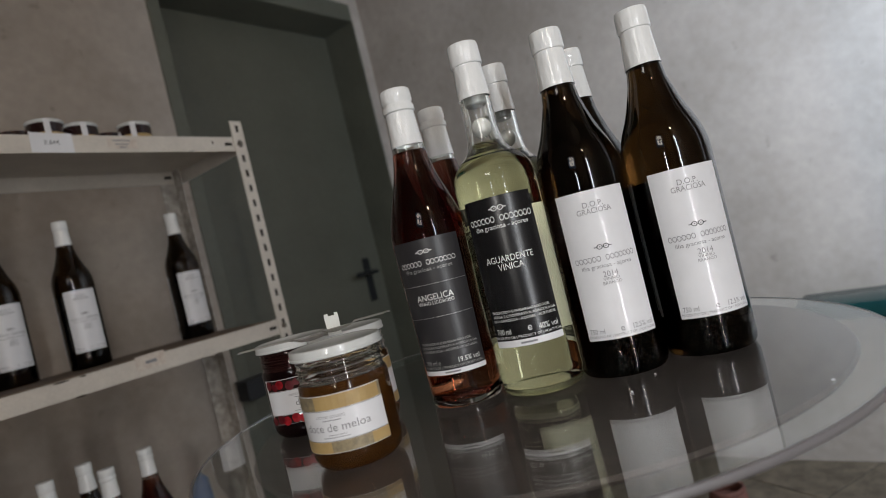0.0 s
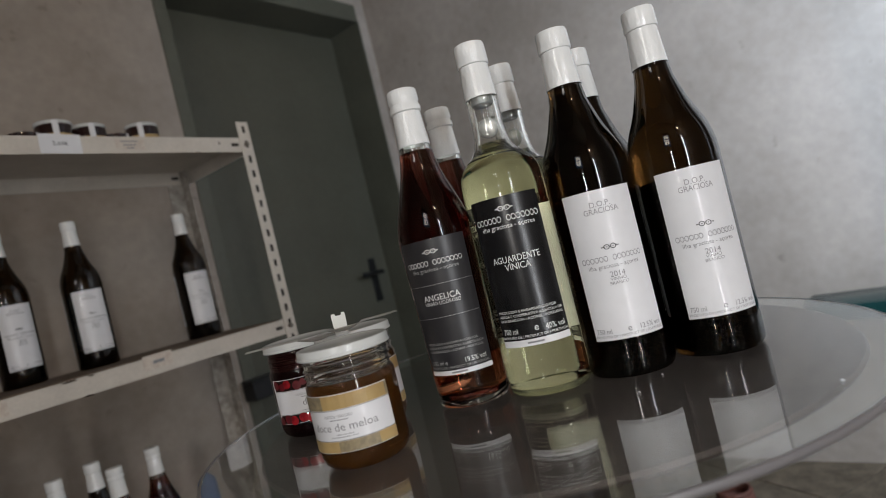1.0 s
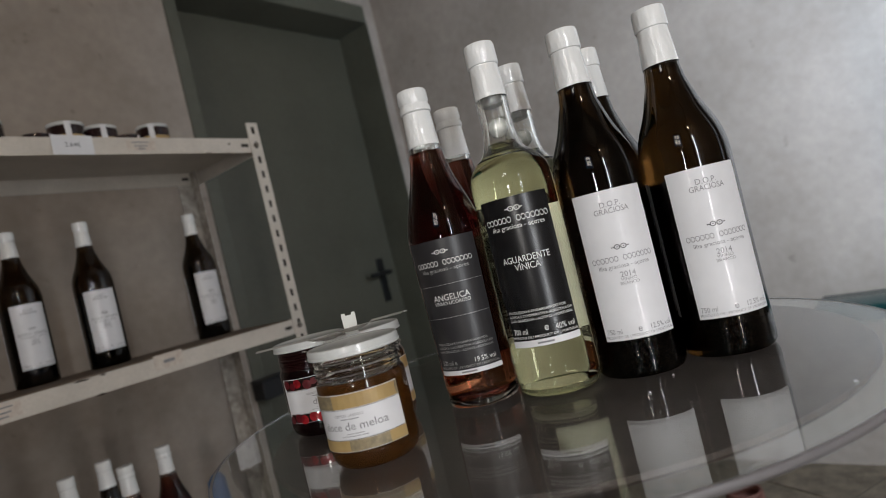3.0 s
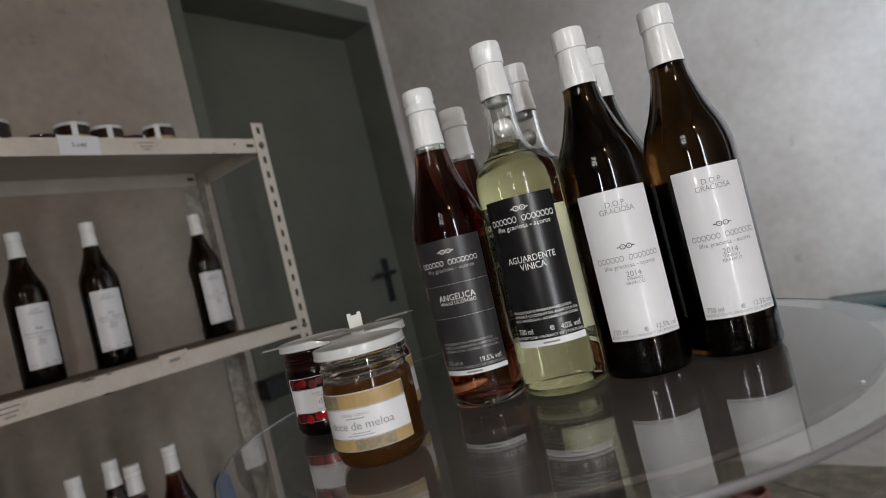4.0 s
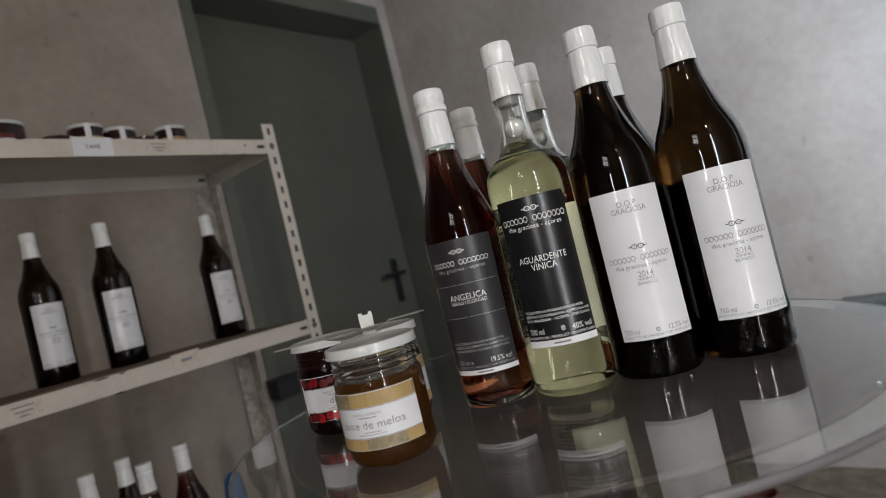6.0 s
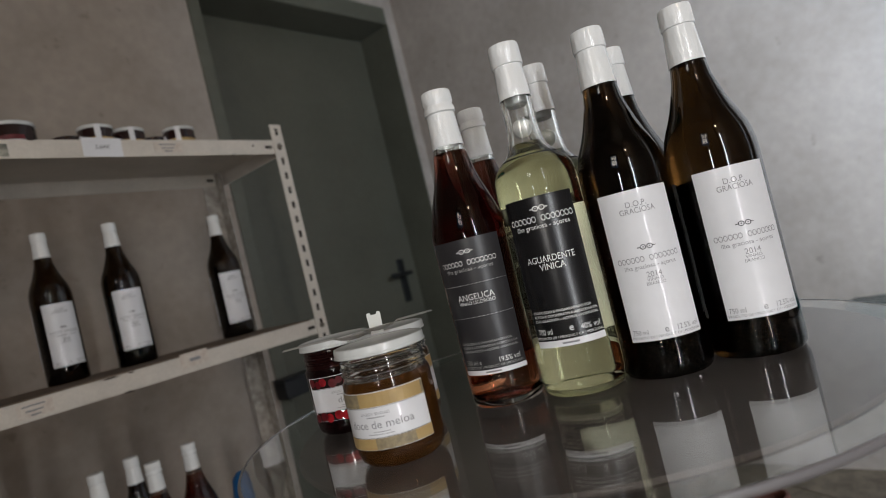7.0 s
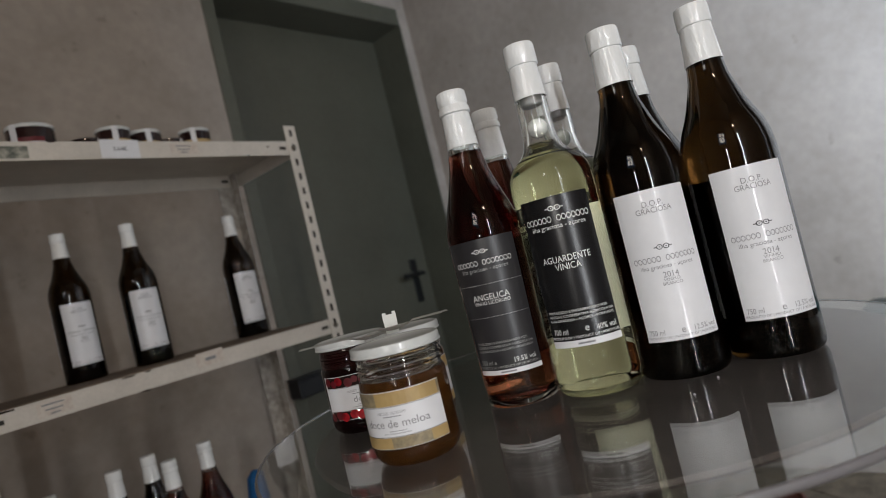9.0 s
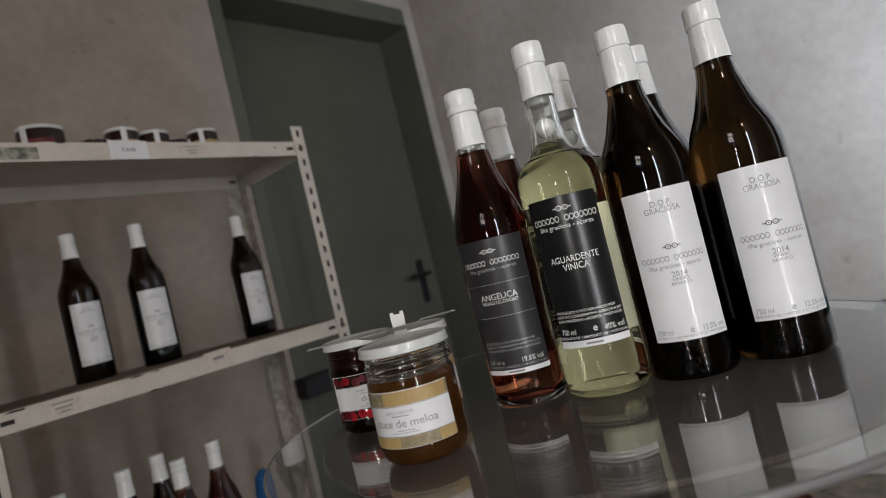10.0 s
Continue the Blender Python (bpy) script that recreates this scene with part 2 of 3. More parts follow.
def emblem(r, z, size, mat, parent):
    """Two plain rings joined side by side with short tails, in place of the maker's mark."""
    bm = bmesh.new()
    for sx in (-1, 1):
        outer, inner = [], []
        for i in range(20):
            a = 2 * math.pi * i / 20
            for lst, k in ((outer, 1.0), (inner, 0.7)):
                x, y = sx * size * 0.52 + size * 0.5 * k * math.cos(a), size * 0.42 * k * math.sin(a)
                ang = radians(-90) + x / r
                lst.append(bm.verts.new((r * math.cos(ang), r * math.sin(ang), z + y)))
        for i in range(20):
            j = (i + 1) % 20
            bm.faces.new((outer[i], outer[j], inner[j], inner[i]))
        for x0, x1 in ((1.02, 1.45), (0.4, 0.62)):
            vs = []
            for x, y in ((x0, -0.07), (x1, -0.07), (x1, 0.07), (x0, 0.07)):
                ang = radians(-90) + sx * x * size / r
                vs.append(bm.verts.new((r * math.cos(ang), r * math.sin(ang), z + y * size)))
            bm.faces.new(vs)
    return part("emblem", bm, mat, parent)


def name_rings(x0, x1, z, h, r, mat, parent, n):
    """The maker's name as a row of plain thin rings."""
    bm = bmesh.new()
    step = (x1 - x0) / n

    def spot(x, y):
        ang = radians(-90) + x / r
        return bm.verts.new((r * math.cos(ang), r * math.sin(ang), z + y))
    for k in range(n):
        cx = x0 + step * (k + 0.5)
        if k == n // 2 - 1:
            continue
        rings = []
        for q in (1.0, 0.74):
            rings.append([spot(cx + step * 0.47 * q * math.cos(2 * math.pi * i / 14), h * 0.5 * (1 + q * math.sin(2 * math.pi * i / 14))) for i in range(14)])
        for i in range(14):
            j = (i + 1) % 14
            bm.faces.new((rings[0][i], rings[0][j], rings[1][j], rings[1][i]))
    return part("name_print", bm, mat, parent)


def print_disc(x, z, rad, r, mat, parent):
    bm = bmesh.new()
    vs = []
    for i in range(14):
        a = 2 * math.pi * i / 14
        ang = radians(-90) + (x + rad * math.cos(a)) / r
        vs.append(bm.verts.new((r * math.cos(ang), r * math.sin(ang), z + rad * math.sin(a))))
    bm.faces.new(vs)
    return part("cherry_print", bm, mat, parent)


# ---- the room ----
T = 0.78           # top of the glass table
WX, WY = 1.245, 0.62   # the side wall and the wall with the door
WEST, SOUTH, TOP = -1.75, -2.30, 2.75
floor = tagged(link("floor", block(WEST - 0.2, WX + 0.2, SOUTH - 0.2, WY + 0.45, -0.1, -0.004), GROUT), "floor of beige stone-patterned tiles with dark joints", "floor", kind="structure")
ceiling = tagged(link("ceiling", block(WEST - 0.2, WX + 0.2, SOUTH - 0.2, WY + 0.45, TOP, TOP + 0.1), CEIL), "plain painted ceiling", "ceiling", kind="structure")

DX0, DX1, DZ = 0.262, 1.180, 2.040   # the door recess
bm = bmesh.new()
box(bm, WEST - 0.2, DX0 - 0.045, WY, WY + 0.3, 0, TOP)
box(bm, DX1 + 0.006, WX + 0.2, WY, WY + 0.3, 0, TOP)
box(bm, DX0 - 0.045, DX1 + 0.006, WY, WY + 0.3, DZ + 0.08, TOP)
wall_north = tagged(link("wall_north", bm, PLASTER), "rough brownish grey plaster wall with a door recess", "wall", kind="structure")
wall_east = tagged(link("wall_east", block(WX, WX + 0.2, SOUTH - 0.2, WY, 0, TOP), PLASTER), "smooth grey plaster wall with faint stains", "wall", kind="structure")
bm = bmesh.new()
box(bm, WEST - 0.2, WEST, SOUTH, -1.55, 0, TOP)
box(bm, WEST - 0.2, WEST, -1.01, WY, 0, TOP)
box(bm, WEST - 0.2, WEST, -1.55, -1.01, 2.02, TOP)
box(bm, WEST - 0.2, WEST, -1.55, -1.425, 0, 1.42)
box(bm, WEST - 0.2, WEST, -1.345, -1.01, 0, 1.42)
box(bm, WEST - 0.2, WEST, -1.425, -1.345, 1.31, 1.42)
box(bm, WEST - 0.2, WEST, -1.425, -1.345, 0, 0.89)
wall_west = tagged(link("wall_west", bm, PLASTER), "plaster wall with a small high window and a narrow gap below", "wall", kind="structure")
win = tagged(empty("window_1", WEST - 0.03, -1.28, 1.72), "small window with dark glazing bars", "window", kind="structure")
part("glazing_bar", block(-0.02, 0.02, -0.010, 0.010, -0.30, 0.30, 0.003), GREEN, win)
part("glazing_bar", block(-0.019, 0.019, -0.27, 0.27, -0.010, 0.010, 0.003), GREEN, win)
bm = bmesh.new()
for x0, x1, z0, z1 in ((WEST - 0.2, -1.46, 0, TOP), (-1.22, WX, 0, TOP), (-1.46, -1.22, 0, 0.30), (-1.46, -1.22, 1.80, TOP)):
    box(bm, x0, x1, SOUTH - 0.2, SOUTH, z0, z1)
wall_south = tagged(link("wall_south", bm, PLASTER), "plaster wall with a narrow window opening", "wall", kind="structure")
# partition added out of view, so the cool lamp spares the door wall
bm = bmesh.new()
for y0, y1, z0, z1 in ((SOUTH, -2.22, 0, TOP), (-1.68, -1.58, 0, TOP), (-2.22, -1.68, 0, 0.88), (-2.22, -1.68, 2.02, TOP)):
    box(bm, 0.12, 0.27, y0, y1, z0, z1)
tagged(link("wall_lobby", bm, PLASTER), "short plaster partition added out of view to hold and aim a lamp", "wall", kind="structure")

# door frame, lining and leaf, all painted dull green
door = empty("door_1", DX0, WY + 0.18, 0)
tagged(door, "closed dull green painted door in a deep recess", "door", kind="structure")
def at(o, *b):
    return block(b[0] - o[0], b[1] - o[0], b[2] - o[1], b[3] - o[1], b[4] - o[2], b[5] - o[2], *b[6:])
DO = (DX0, WY + 0.18, 0)
part("door_leaf", at(DO, DX0 + 0.002, DX1 - 0.002, WY + 0.18, WY + 0.22, 0.005, DZ - 0.002, 0.002), DOORGREEN, door)
part("door_frame", at(DO, DX0 - 0.045, DX0, WY - 0.006, WY + 0.25, 0, DZ + 0.08, 0.004), GREEN, door)
part("door_lining", at(DO, DX1, DX1 + 0.006, WY - 0.004, WY + 0.25, 0, DZ), GREEN, door)
part("door_head", at(DO, DX0, DX1 + 0.004, WY - 0.005, WY + 0.25, DZ, DZ + 0.08, 0.004), GREEN, door)
hd = part("door_handle", at(DO, 1.062, 1.102, WY + 0.172, WY + 0.18, 0.78, 0.98, 0.003), IRON, door, "black iron lever handle with a plate")
bm = bmesh.new()
bmesh.ops.create_cone(bm, cap_ends=True, segments=12, radius1=0.009, radius2=0.009, depth=0.05, matrix=pose(1.082 - DX0, -0.03, 0.91, 90))
box(bm, 0.967 - DX0, 1.092 - DX0, -0.062, -0.046, 0.90, 0.92, 0.005)
part("lever", bm, IRON, hd, smooth=True)

# ---- the slotted steel shelf unit ----
SL, SD = 0.69, 0.284
Z_LOW, Z_MID, Z_UP, Z_POST = 0.39, T + 0.078, T + 0.505, T + 0.542
LIP = 0.033
shelf = tagged(empty("shelf_unit", 0, 0, 0), "cream painted slotted steel shelving unit, chipped and rusty", "shelf")
def post(x, y, sx, sy, w=0.030):
    """An angle post with a row of slots; sx, sy point into the unit."""
    bm = bmesh.new()
    th = 0.002
    box(bm, min(x, x + sx * w), max(x, x + sx * w), y if sy > 0 else y - th, y + th if sy > 0 else y, 0.0, Z_POST)
    box(bm, x if sx > 0 else x - th, x + th if sx > 0 else x, min(y + sy * th, y + sy * w), max(y + sy * th, y + sy * w), 0.0, Z_POST)
    return bm
# Slots are thin plates, the shade inside painted dark, paler on the back posts.
def slots(x, y, sx, sy):
    bm = bmesh.new()
    for k in range(int(Z_POST / 0.035)):
        z = Z_POST - 0.018 - 0.035 * k
        box(bm, x + sx * 0.015 - 0.0032, x + sx * 0.015 + 0.0032, y - sy * 0.0006 - 0.0006, y - sy * 0.0006 + 0.0006, z - 0.008, z + 0.008)
        box(bm, x + sx * 0.0024 - 0.0006, x + sx * 0.0024 + 0.0006, y + sy * 0.017 - 0.0032, y + sy * 0.017 + 0.0032, z - 0.008, z + 0.008)
    return bm
for x, y, sx, sy in ((0.008, -0.004, -1, 1), (-SL - 0.008, -0.004, 1, 1), (-0.020, SD + 0.004, -1, -1), (-SL - 0.008, SD + 0.004, 1, -1)):
    p_ = part("post", post(x, y, sx, sy, 0.030 if sy > 0 else 0.038), SHELFPAINT if sy > 0 else WORNPAINT, shelf)
    tagged(part("slot_row", slots(x, y, sx, sy), SLOT if sy > 0 else PALESLOT, p_), kind="stuff")
for z in (Z_LOW - 0.28, Z_LOW, Z_MID, Z_UP):
    sec = [(0, -LIP), (-0.0016, -LIP), (-0.0016, 0), (SD + 0.0016, 0), (SD + 0.0016, -LIP), (SD, -LIP), (SD, -0.0016), (0, -0.0016)]
    bm = bmesh.new()
    ends = [[bm.verts.new((x, y, z + h)) for y, h in sec] for x in (-SL, 0)]
    for i in range(8):
        bm.faces.new((ends[0][i], ends[0][(i + 1) % 8], ends[1][(i + 1) % 8], ends[1][i]))
    for e in ends:
        bm.faces.new((e[0], e[1], e[2], e[7]))
        bm.faces.new((e[2], e[3], e[6], e[7]))
        bm.faces.new((e[3], e[4], e[5], e[6]))
    b_ = part("shelf_board", bm, SHELFPAINT, shelf)
    part("end_flange", block(0.0002, 0.0018, 0.0, SD, z - LIP, z - 0.0002), SHELFPAINT, b_)
    part("end_flange", block(-SL - 0.0018, -SL - 0.0002, 0.0, SD, z - LIP, z - 0.0002), SHELFPAINT, b_)
    for x in (-0.036, -SL + 0.036):
        part("slot", block(x - 0.009, x + 0.009, -0.0024, -0.0015, z - 0.020, z - 0.013), SLOT, b_)
        part("slot", block(x - 0.009, x + 0.009, SD - 0.0008, SD - 0.0001, z - 0.020, z - 0.013), SLOT, b_)
    for x in (-0.008, -SL + 0.008):
        bm = bmesh.new()
        bmesh.ops.create_cone(bm, cap_ends=True, segments=6, radius1=0.006, radius2=0.005, depth=0.006, matrix=pose(x, -0.007, z - 0.0165, 90))
        part("bolt", bm, BOLT, b_)


liner = tagged(link("shelf_liner", block(-SL + 0.012, -0.03, 0.004, SD - 0.004, Z_MID + 0.0002, Z_MID + 0.0022), CARD), "stained brown cardboard sheet lining the shelf", "liner")
for k, (x, w, z, h) in enumerate(((-0.462, 0.013, Z_MID, 0.0035), (-0.428, 0.007, Z_MID, 0.003), (-0.438, 0.010, Z_MID - LIP + 0.001, 0.003), (-0.640, 0.016, Z_MID, 0.004), (-0.30, 0.006, Z_MID, 0.002),
                                 (-0.075, 0.003, Z_UP - 0.010, 0.006), (-0.50, 0.008, Z_UP, 0.002), (-0.13, 0.010, Z_UP - LIP + 0.001, 0.002))):
    bm = bmesh.new()
    random.seed(k)
    vs = [bm.verts.new((x + w * math.cos(2 * math.pi * i / 9) * random.uniform(0.6, 1.1), -0.0021, z - h * 0.5 + h * 0.5 * math.sin(2 * math.pi * i / 9) * random.uniform(0.6, 1.1))) for i in range(9)]
    bm.faces.new(vs)
    bmesh.ops.solidify(bm, geom=bm.faces[:], thickness=0.0003)
    part("rust_chip", bm, RUST, shelf)
random.seed(0)


# ---- bottles ----
def facing(x, y, turn=0.0):
    """The turn that points a thing's label at the middle of the camera's way."""
    return math.degrees(math.atan2(-1.133 - y, -0.831 - x)) + 90 + turn


def capsule(zb, zt, rb, rt, band, bump_):
    pr = [(rb - 0.0008, zb), (rb, zb), (rt + 0.0003, band - 0.0022), (rt + 0.0001, band - 0.0006), (rt + bump_ * 0.8, band), (rt + bump_, band + 0.0008), (rt + bump_ * 0.85, zt - 0.004), (rt + bump_ * 0.4, zt - 0.0012), (rt - 0.0025, zt), (0, zt + 0.0003)]
    return lathe(pr, 40)


def wine_bottle():
    b = empty("wine_bottle", 0, 0, 0)
    prof = [(0, 0.004), (0.024, 0.003), (0.030, 0.0), (0.0345, 0.001), (0.0365, 0.004), (0.037, 0.008), (0.037, 0.165), (0.0366, 0.173), (0.0355, 0.181), (0.0335, 0.189),
            (0.0305, 0.197), (0.0268, 0.205), (0.0232, 0.214), (0.0200, 0.224), (0.0166, 0.235), (0.0149, 0.246), (0.0138, 0.26), (0.0124, 0.28), (0.0124, 0.297), (0, 0.297)]
    part("glass_body", lathe(prof, 64), AMBER, b, "dark amber glass filled with wine", True)
    # opaque core added in place of clear wine, to block light through the body
    part("wine", lathe([(0, 0.006), (0.031, 0.006), (0.0345, 0.010), (0.0345, 0.146), (0.033, 0.150), (0, 0.150)], 48), DARKCORE, b, "opaque dark core that keeps light out of the lower bottle", True)
    part("capsule", capsule(0.249, 0.300, 0.0155, 0.0129, 0.2815, 0.0014), CAPSULE, b, "glossy white shrink capsule", True)
    r = 0.0373
    # black sheets added under the labels to stop light glowing through the amber glass
    for half, c in ((45.4, -90.0), (85.7, 90.0)):
        part("gummed_back", wrap(r - 0.00022, half, 0.0343 if c > 0 else 0.0333, 0.1517 if c > 0 else 0.1547, 0.0002, centre=c), BLACKBOX, b, smooth=True)
    # back label made extra wide to keep light out of the lower glass
    part("back_label", wrap(r, 86, 0.034, 0.152, centre=90.0), PAPER, b, smooth=True)
    la = part("label", wrap(r, 45.7, 0.033, 0.155), PAPER, b, "white paper label", True)
    r += 0.0005
    lettering("D.O.P.", 0.0066, r, 0, 0.1412, INK, la, 0.95)
    lettering("GRACIOSA", 0.0066, r, 0, 0.1358, INK, la, 0.88)
    emblem(r, 0.1082, 0.0050, INKDARK, la)
    name_rings(-0.0255, 0.0255, 0.0966, 0.0048, r, INK, la, 14)
    lettering("ilha graciosa - a\u00e7ores", 0.0050, r, 0, 0.0912, INK, la)
    lettering("2014", 0.0066, r, 0.001, 0.0836, INK, la, 0.95)
    lettering("VINHO", 0.0036, r, 0.001, 0.0805, INK, la, 1.15)
    lettering("BRANCO", 0.0036, r, 0.001, 0.0772, INK, la, 1.05)
    lettering("750 ml", 0.0060, r, -0.0275, 0.0385, INK, la, 0.80, -90, "LEFT")
    lettering("e", 0.0078, r, 0.0, 0.0385, INK, la)
    lettering("12.5% vol", 0.0060, r, 0.0275, 0.0385, INK, la, 0.85, -90, "RIGHT")
    lettering("PRODUTO DE | PRODUCT OF | PORTUGAL", 0.0030, r, 0, 0.0350, INK, la)
    return tagged(b, "dark amber wine bottle with white label and white capsule", "bottle", "white wine bottles")


def spirit_bottle():
    b = empty("spirit_bottle", 0, 0, 0)
    body = [(0, 0.0068), (0.0352, 0.0068), (0.0367, 0.011), (0.0367, 0.180), (0.0362, 0.187), (0.0345, 0.194), (0.031, 0.200), (0.0262, 0.2045), (0.0214, 0.2048), (0.0183, 0.2094), (0.0148, 0.2140), (0.0132, 0.2180), (0, 0.2180)]
    part("glass_body", lathe(body, 64), WHITEWINE, b, "clear glass body full of pale yellow spirit", True)
    neck = [(0.0260, 0.2052), (0.0215, 0.209), (0.0178, 0.214), (0.0154, 0.222), (0.0142, 0.235), (0.0137, 0.262), (0.0124, 0.300), (0.0100, 0.300), (0.0104, 0.262), (0.0106, 0.235), (0.0125, 0.222), (0.0150, 0.214), (0.0185, 0.2095), (0.0215, 0.2052)]
    part("neck", lathe(neck, 48, closed=True), CLEAR, b, "clear glass neck", True)
    part("stopper", lathe([(0, 0.252), (0.0085, 0.252), (0.0098, 0.2535), (0.0098, 0.299), (0, 0.299)], 32), STOPPER, b, "grey plastic pourer", True)
    # glass ball coloured pale, in place of the bright window reflected in it
    bm = bmesh.new()
    bmesh.ops.create_uvsphere(bm, u_segments=24, v_segments=16, radius=0.0092, matrix=pose(0, 0, 0.2325))
    part("pourer_ball", bm, PALEBALL, b, "glossy ball in the neck, coloured pale for a window's reflection", True)
    part("capsule", capsule(0.259, 0.3087, 0.0146, 0.0127, 0.2885, 0.0015), CAPSULE, b, "glossy white shrink capsule", True)
    r = 0.0370
    part("base", lathe([(0, 0.0012), (0.026, 0.0008), (0.0295, 0.0), (0.0335, 0.0006), (0.0356, 0.0032), (0.0360, 0.0066), (0, 0.0066)], 64), PALEBASE, b, "thick pale glass base", True)
    part("back_label", wrap(r, 52, 0.0455, 0.158, centre=54.0), PAPER, b, "white back label seen through the spirit", True)
    la = part("label", wrap(r, 48, 0.0437, 0.169), BLACKLABEL, b, "black label with white lettering", True)
    part("label_foot", wrap(r + 0.0003, 48, 0.0435, 0.0490, 0.0001), PAPER, la)
    r += 0.0005
    emblem(r, 0.1590, 0.0052, INKWHITE, la)
    name_rings(-0.0285, 0.0285, 0.1478, 0.0054, r, INKWHITE, la, 14)
    lettering("ilha graciosa - a\u00e7ores", 0.0056, r, 0, 0.1424, INKWHITE, la)
    lettering("AGUARDENTE", 0.0078, r, 0, 0.1143, INKWHITE, la, 0.82)
    lettering("V\u00cdNICA", 0.0078, r, 0, 0.1076, INKWHITE, la, 0.86)
    for k, line in enumerate(("PRODUZIDO E ENGARRAFADO POR", "ADEGA E COOPERATIVA AGR\u00cdCOLA DA", "ILHA GRACIOSA - A\u00c7ORES - PORTUGAL")):
        lettering(line, 0.0032, r, -0.0285, 0.0722 - 0.0035 * k, INKWHITE, la, 1.0, -90, "LEFT")
    lettering("700 ml", 0.0068, r, -0.028, 0.0545, INKWHITE, la, 0.78, -90, "LEFT")
    lettering("e", 0.0085, r, 0.003, 0.0555, INKWHITE, la)
    lettering("40% vol", 0.0068, r, 0.0285, 0.0545, INKWHITE, la, 0.84, -90, "RIGHT")
    lettering("PRODUTO DE | PRODUCT OF | PORTUGAL", 0.0032, r, 0, 0.0505, INKWHITE, la)
    bar(-0.007, 0.007, 0.0455, 0.0470, r + 0.0003, INK, la)
    for q in b.children:
        if q.name.startswith(("glass_body", "neck")):
            q.visible_shadow = False
    return tagged(b, "clear spirit bottle with black label and white capsule", "bottle", "spirit bottles")


def liqueur_bottle():
    b = empty("liqueur_bottle", 0, 0, 0)
    body = [(0, 0.012), (0.022, 0.010), (0.0275, 0.006), (0.0315, 0.0075), (0.0322, 0.012), (0.0325, 0.02), (0.0325, 0.146), (0.0321, 0.156), (0.0305, 0.167), (0.0280, 0.178), (0.0248, 0.189), (0.0215, 0.200), (0.0187, 0.211), (0.0166, 0.222), (0.0156, 0.2295), (0, 0.2295)]
    part("glass_body", lathe(body, 64), ROSE, b, "glass body full of red liqueur", True)
    part("foot", lathe([(0, 0.0005), (0.027, 0.0), (0.031, 0.001), (0.0325, 0.004), (0.0325, 0.0068), (0.0275, 0.0055), (0, 0.0095)], 64), CLEAR, b, "thick clear glass foot", True)
    part("neck", lathe([(0.0152, 0.2300), (0.0143, 0.238), (0.0130, 0.245), (0.0122, 0.285), (0.0100, 0.285), (0.0105, 0.2300)], 40, closed=True), CLEAR, b, "clear glass neck", True)
    pr = [(0.0144, 0.2355), (0.0149, 0.2355), (0.0133, 0.2652), (0.0131, 0.2664), (0.0146, 0.2676), (0.0147, 0.2715), (0.0134, 0.2740), (0.0134, 0.2755), (0.0143, 0.2772), (0.0142, 0.2865), (0.0131, 0.2880), (0.0, 0.2887)]
    part("capsule", lathe(pr, 40), CAPSULE, b, "glossy white shrink capsule", True)
    r = 0.0328
    part("back_label", wrap(r, 50, 0.035, 0.145, centre=90.0), GREYLABEL, b, smooth=True)
    la = part("label", wrap(r, 54, 0.0308, 0.1496), GREYLABEL, b, "charcoal label with white lettering", True)
    part("label_foot", wrap(r + 0.0003, 54, 0.0306, 0.0346, 0.0001), PAPER, la)
    r += 0.0005
    emblem(r, 0.1388, 0.0047, INKWHITE, la)
    name_rings(-0.0250, 0.0250, 0.1268, 0.0048, r, INKWHITE, la, 14)
    lettering("ilha graciosa - a\u00e7ores", 0.0049, r, 0, 0.1218, INKSOFT, la)
    for z in (0.1100, 0.0812):
        dotted(-0.0305, 0.0305, z, r, INKSOFT, la)
    lettering("ANGELICA", 0.0076, r, 0, 0.0966, INKWHITE, la, 0.88)
    lettering("VINHO LICOROSO", 0.0044, r, 0, 0.0926, INKWHITE, la, 0.86)
    for k, line in enumerate(("PRODUZIDO E ENGARRAFADO POR", "ADEGA E COOPERATIVA AGR\u00cdCOLA DA", "ILHA GRACIOSA - A\u00c7ORES - PORTUGAL")):
        lettering(line, 0.0030, r, -0.0255, 0.0577 - 0.0034 * k, INKSOFT, la, 0.97, -90, "LEFT")
    lettering("500 ml e", 0.0058, r, -0.0265, 0.0398, INKSOFT, la, 0.85, -90, "LEFT")
    lettering("19.5% vol", 0.0062, r, 0.0265, 0.0398, INKWHITE, la, 0.85, -90, "RIGHT")
    lettering("PRODUTO DE | PRODUCT OF | PORTUGAL", 0.0030, r, 0, 0.0362, INKSOFT, la)
    bar(-0.007, 0.007, 0.0320, 0.0334, r + 0.0003, INK, la)
    for q in b.children:
        if q.name.startswith(("glass_body", "neck", "foot")):
            q.visible_shadow = False
    for q in b.children_recursive:
        for v in q.data.vertices:
            z = v.co.z
            f = 1 + 0.085 * max(0.0, min(1.0, (z - 0.02) / 0.11)) * max(0.0, min(1.0, (0.225 - z) / 0.06))
            v.co.x, v.co.y = v.co.x * f, v.co.y * f
    return tagged(b, "red liqueur bottle with charcoal label and white capsule", "bottle", "liqueur bottles")


ZT = T + 0.0002
w1 = wine_bottle()
w1.matrix_world = pose(-0.3431, -0.927, ZT, 0, 0, facing(-0.3431, -0.927, 8))
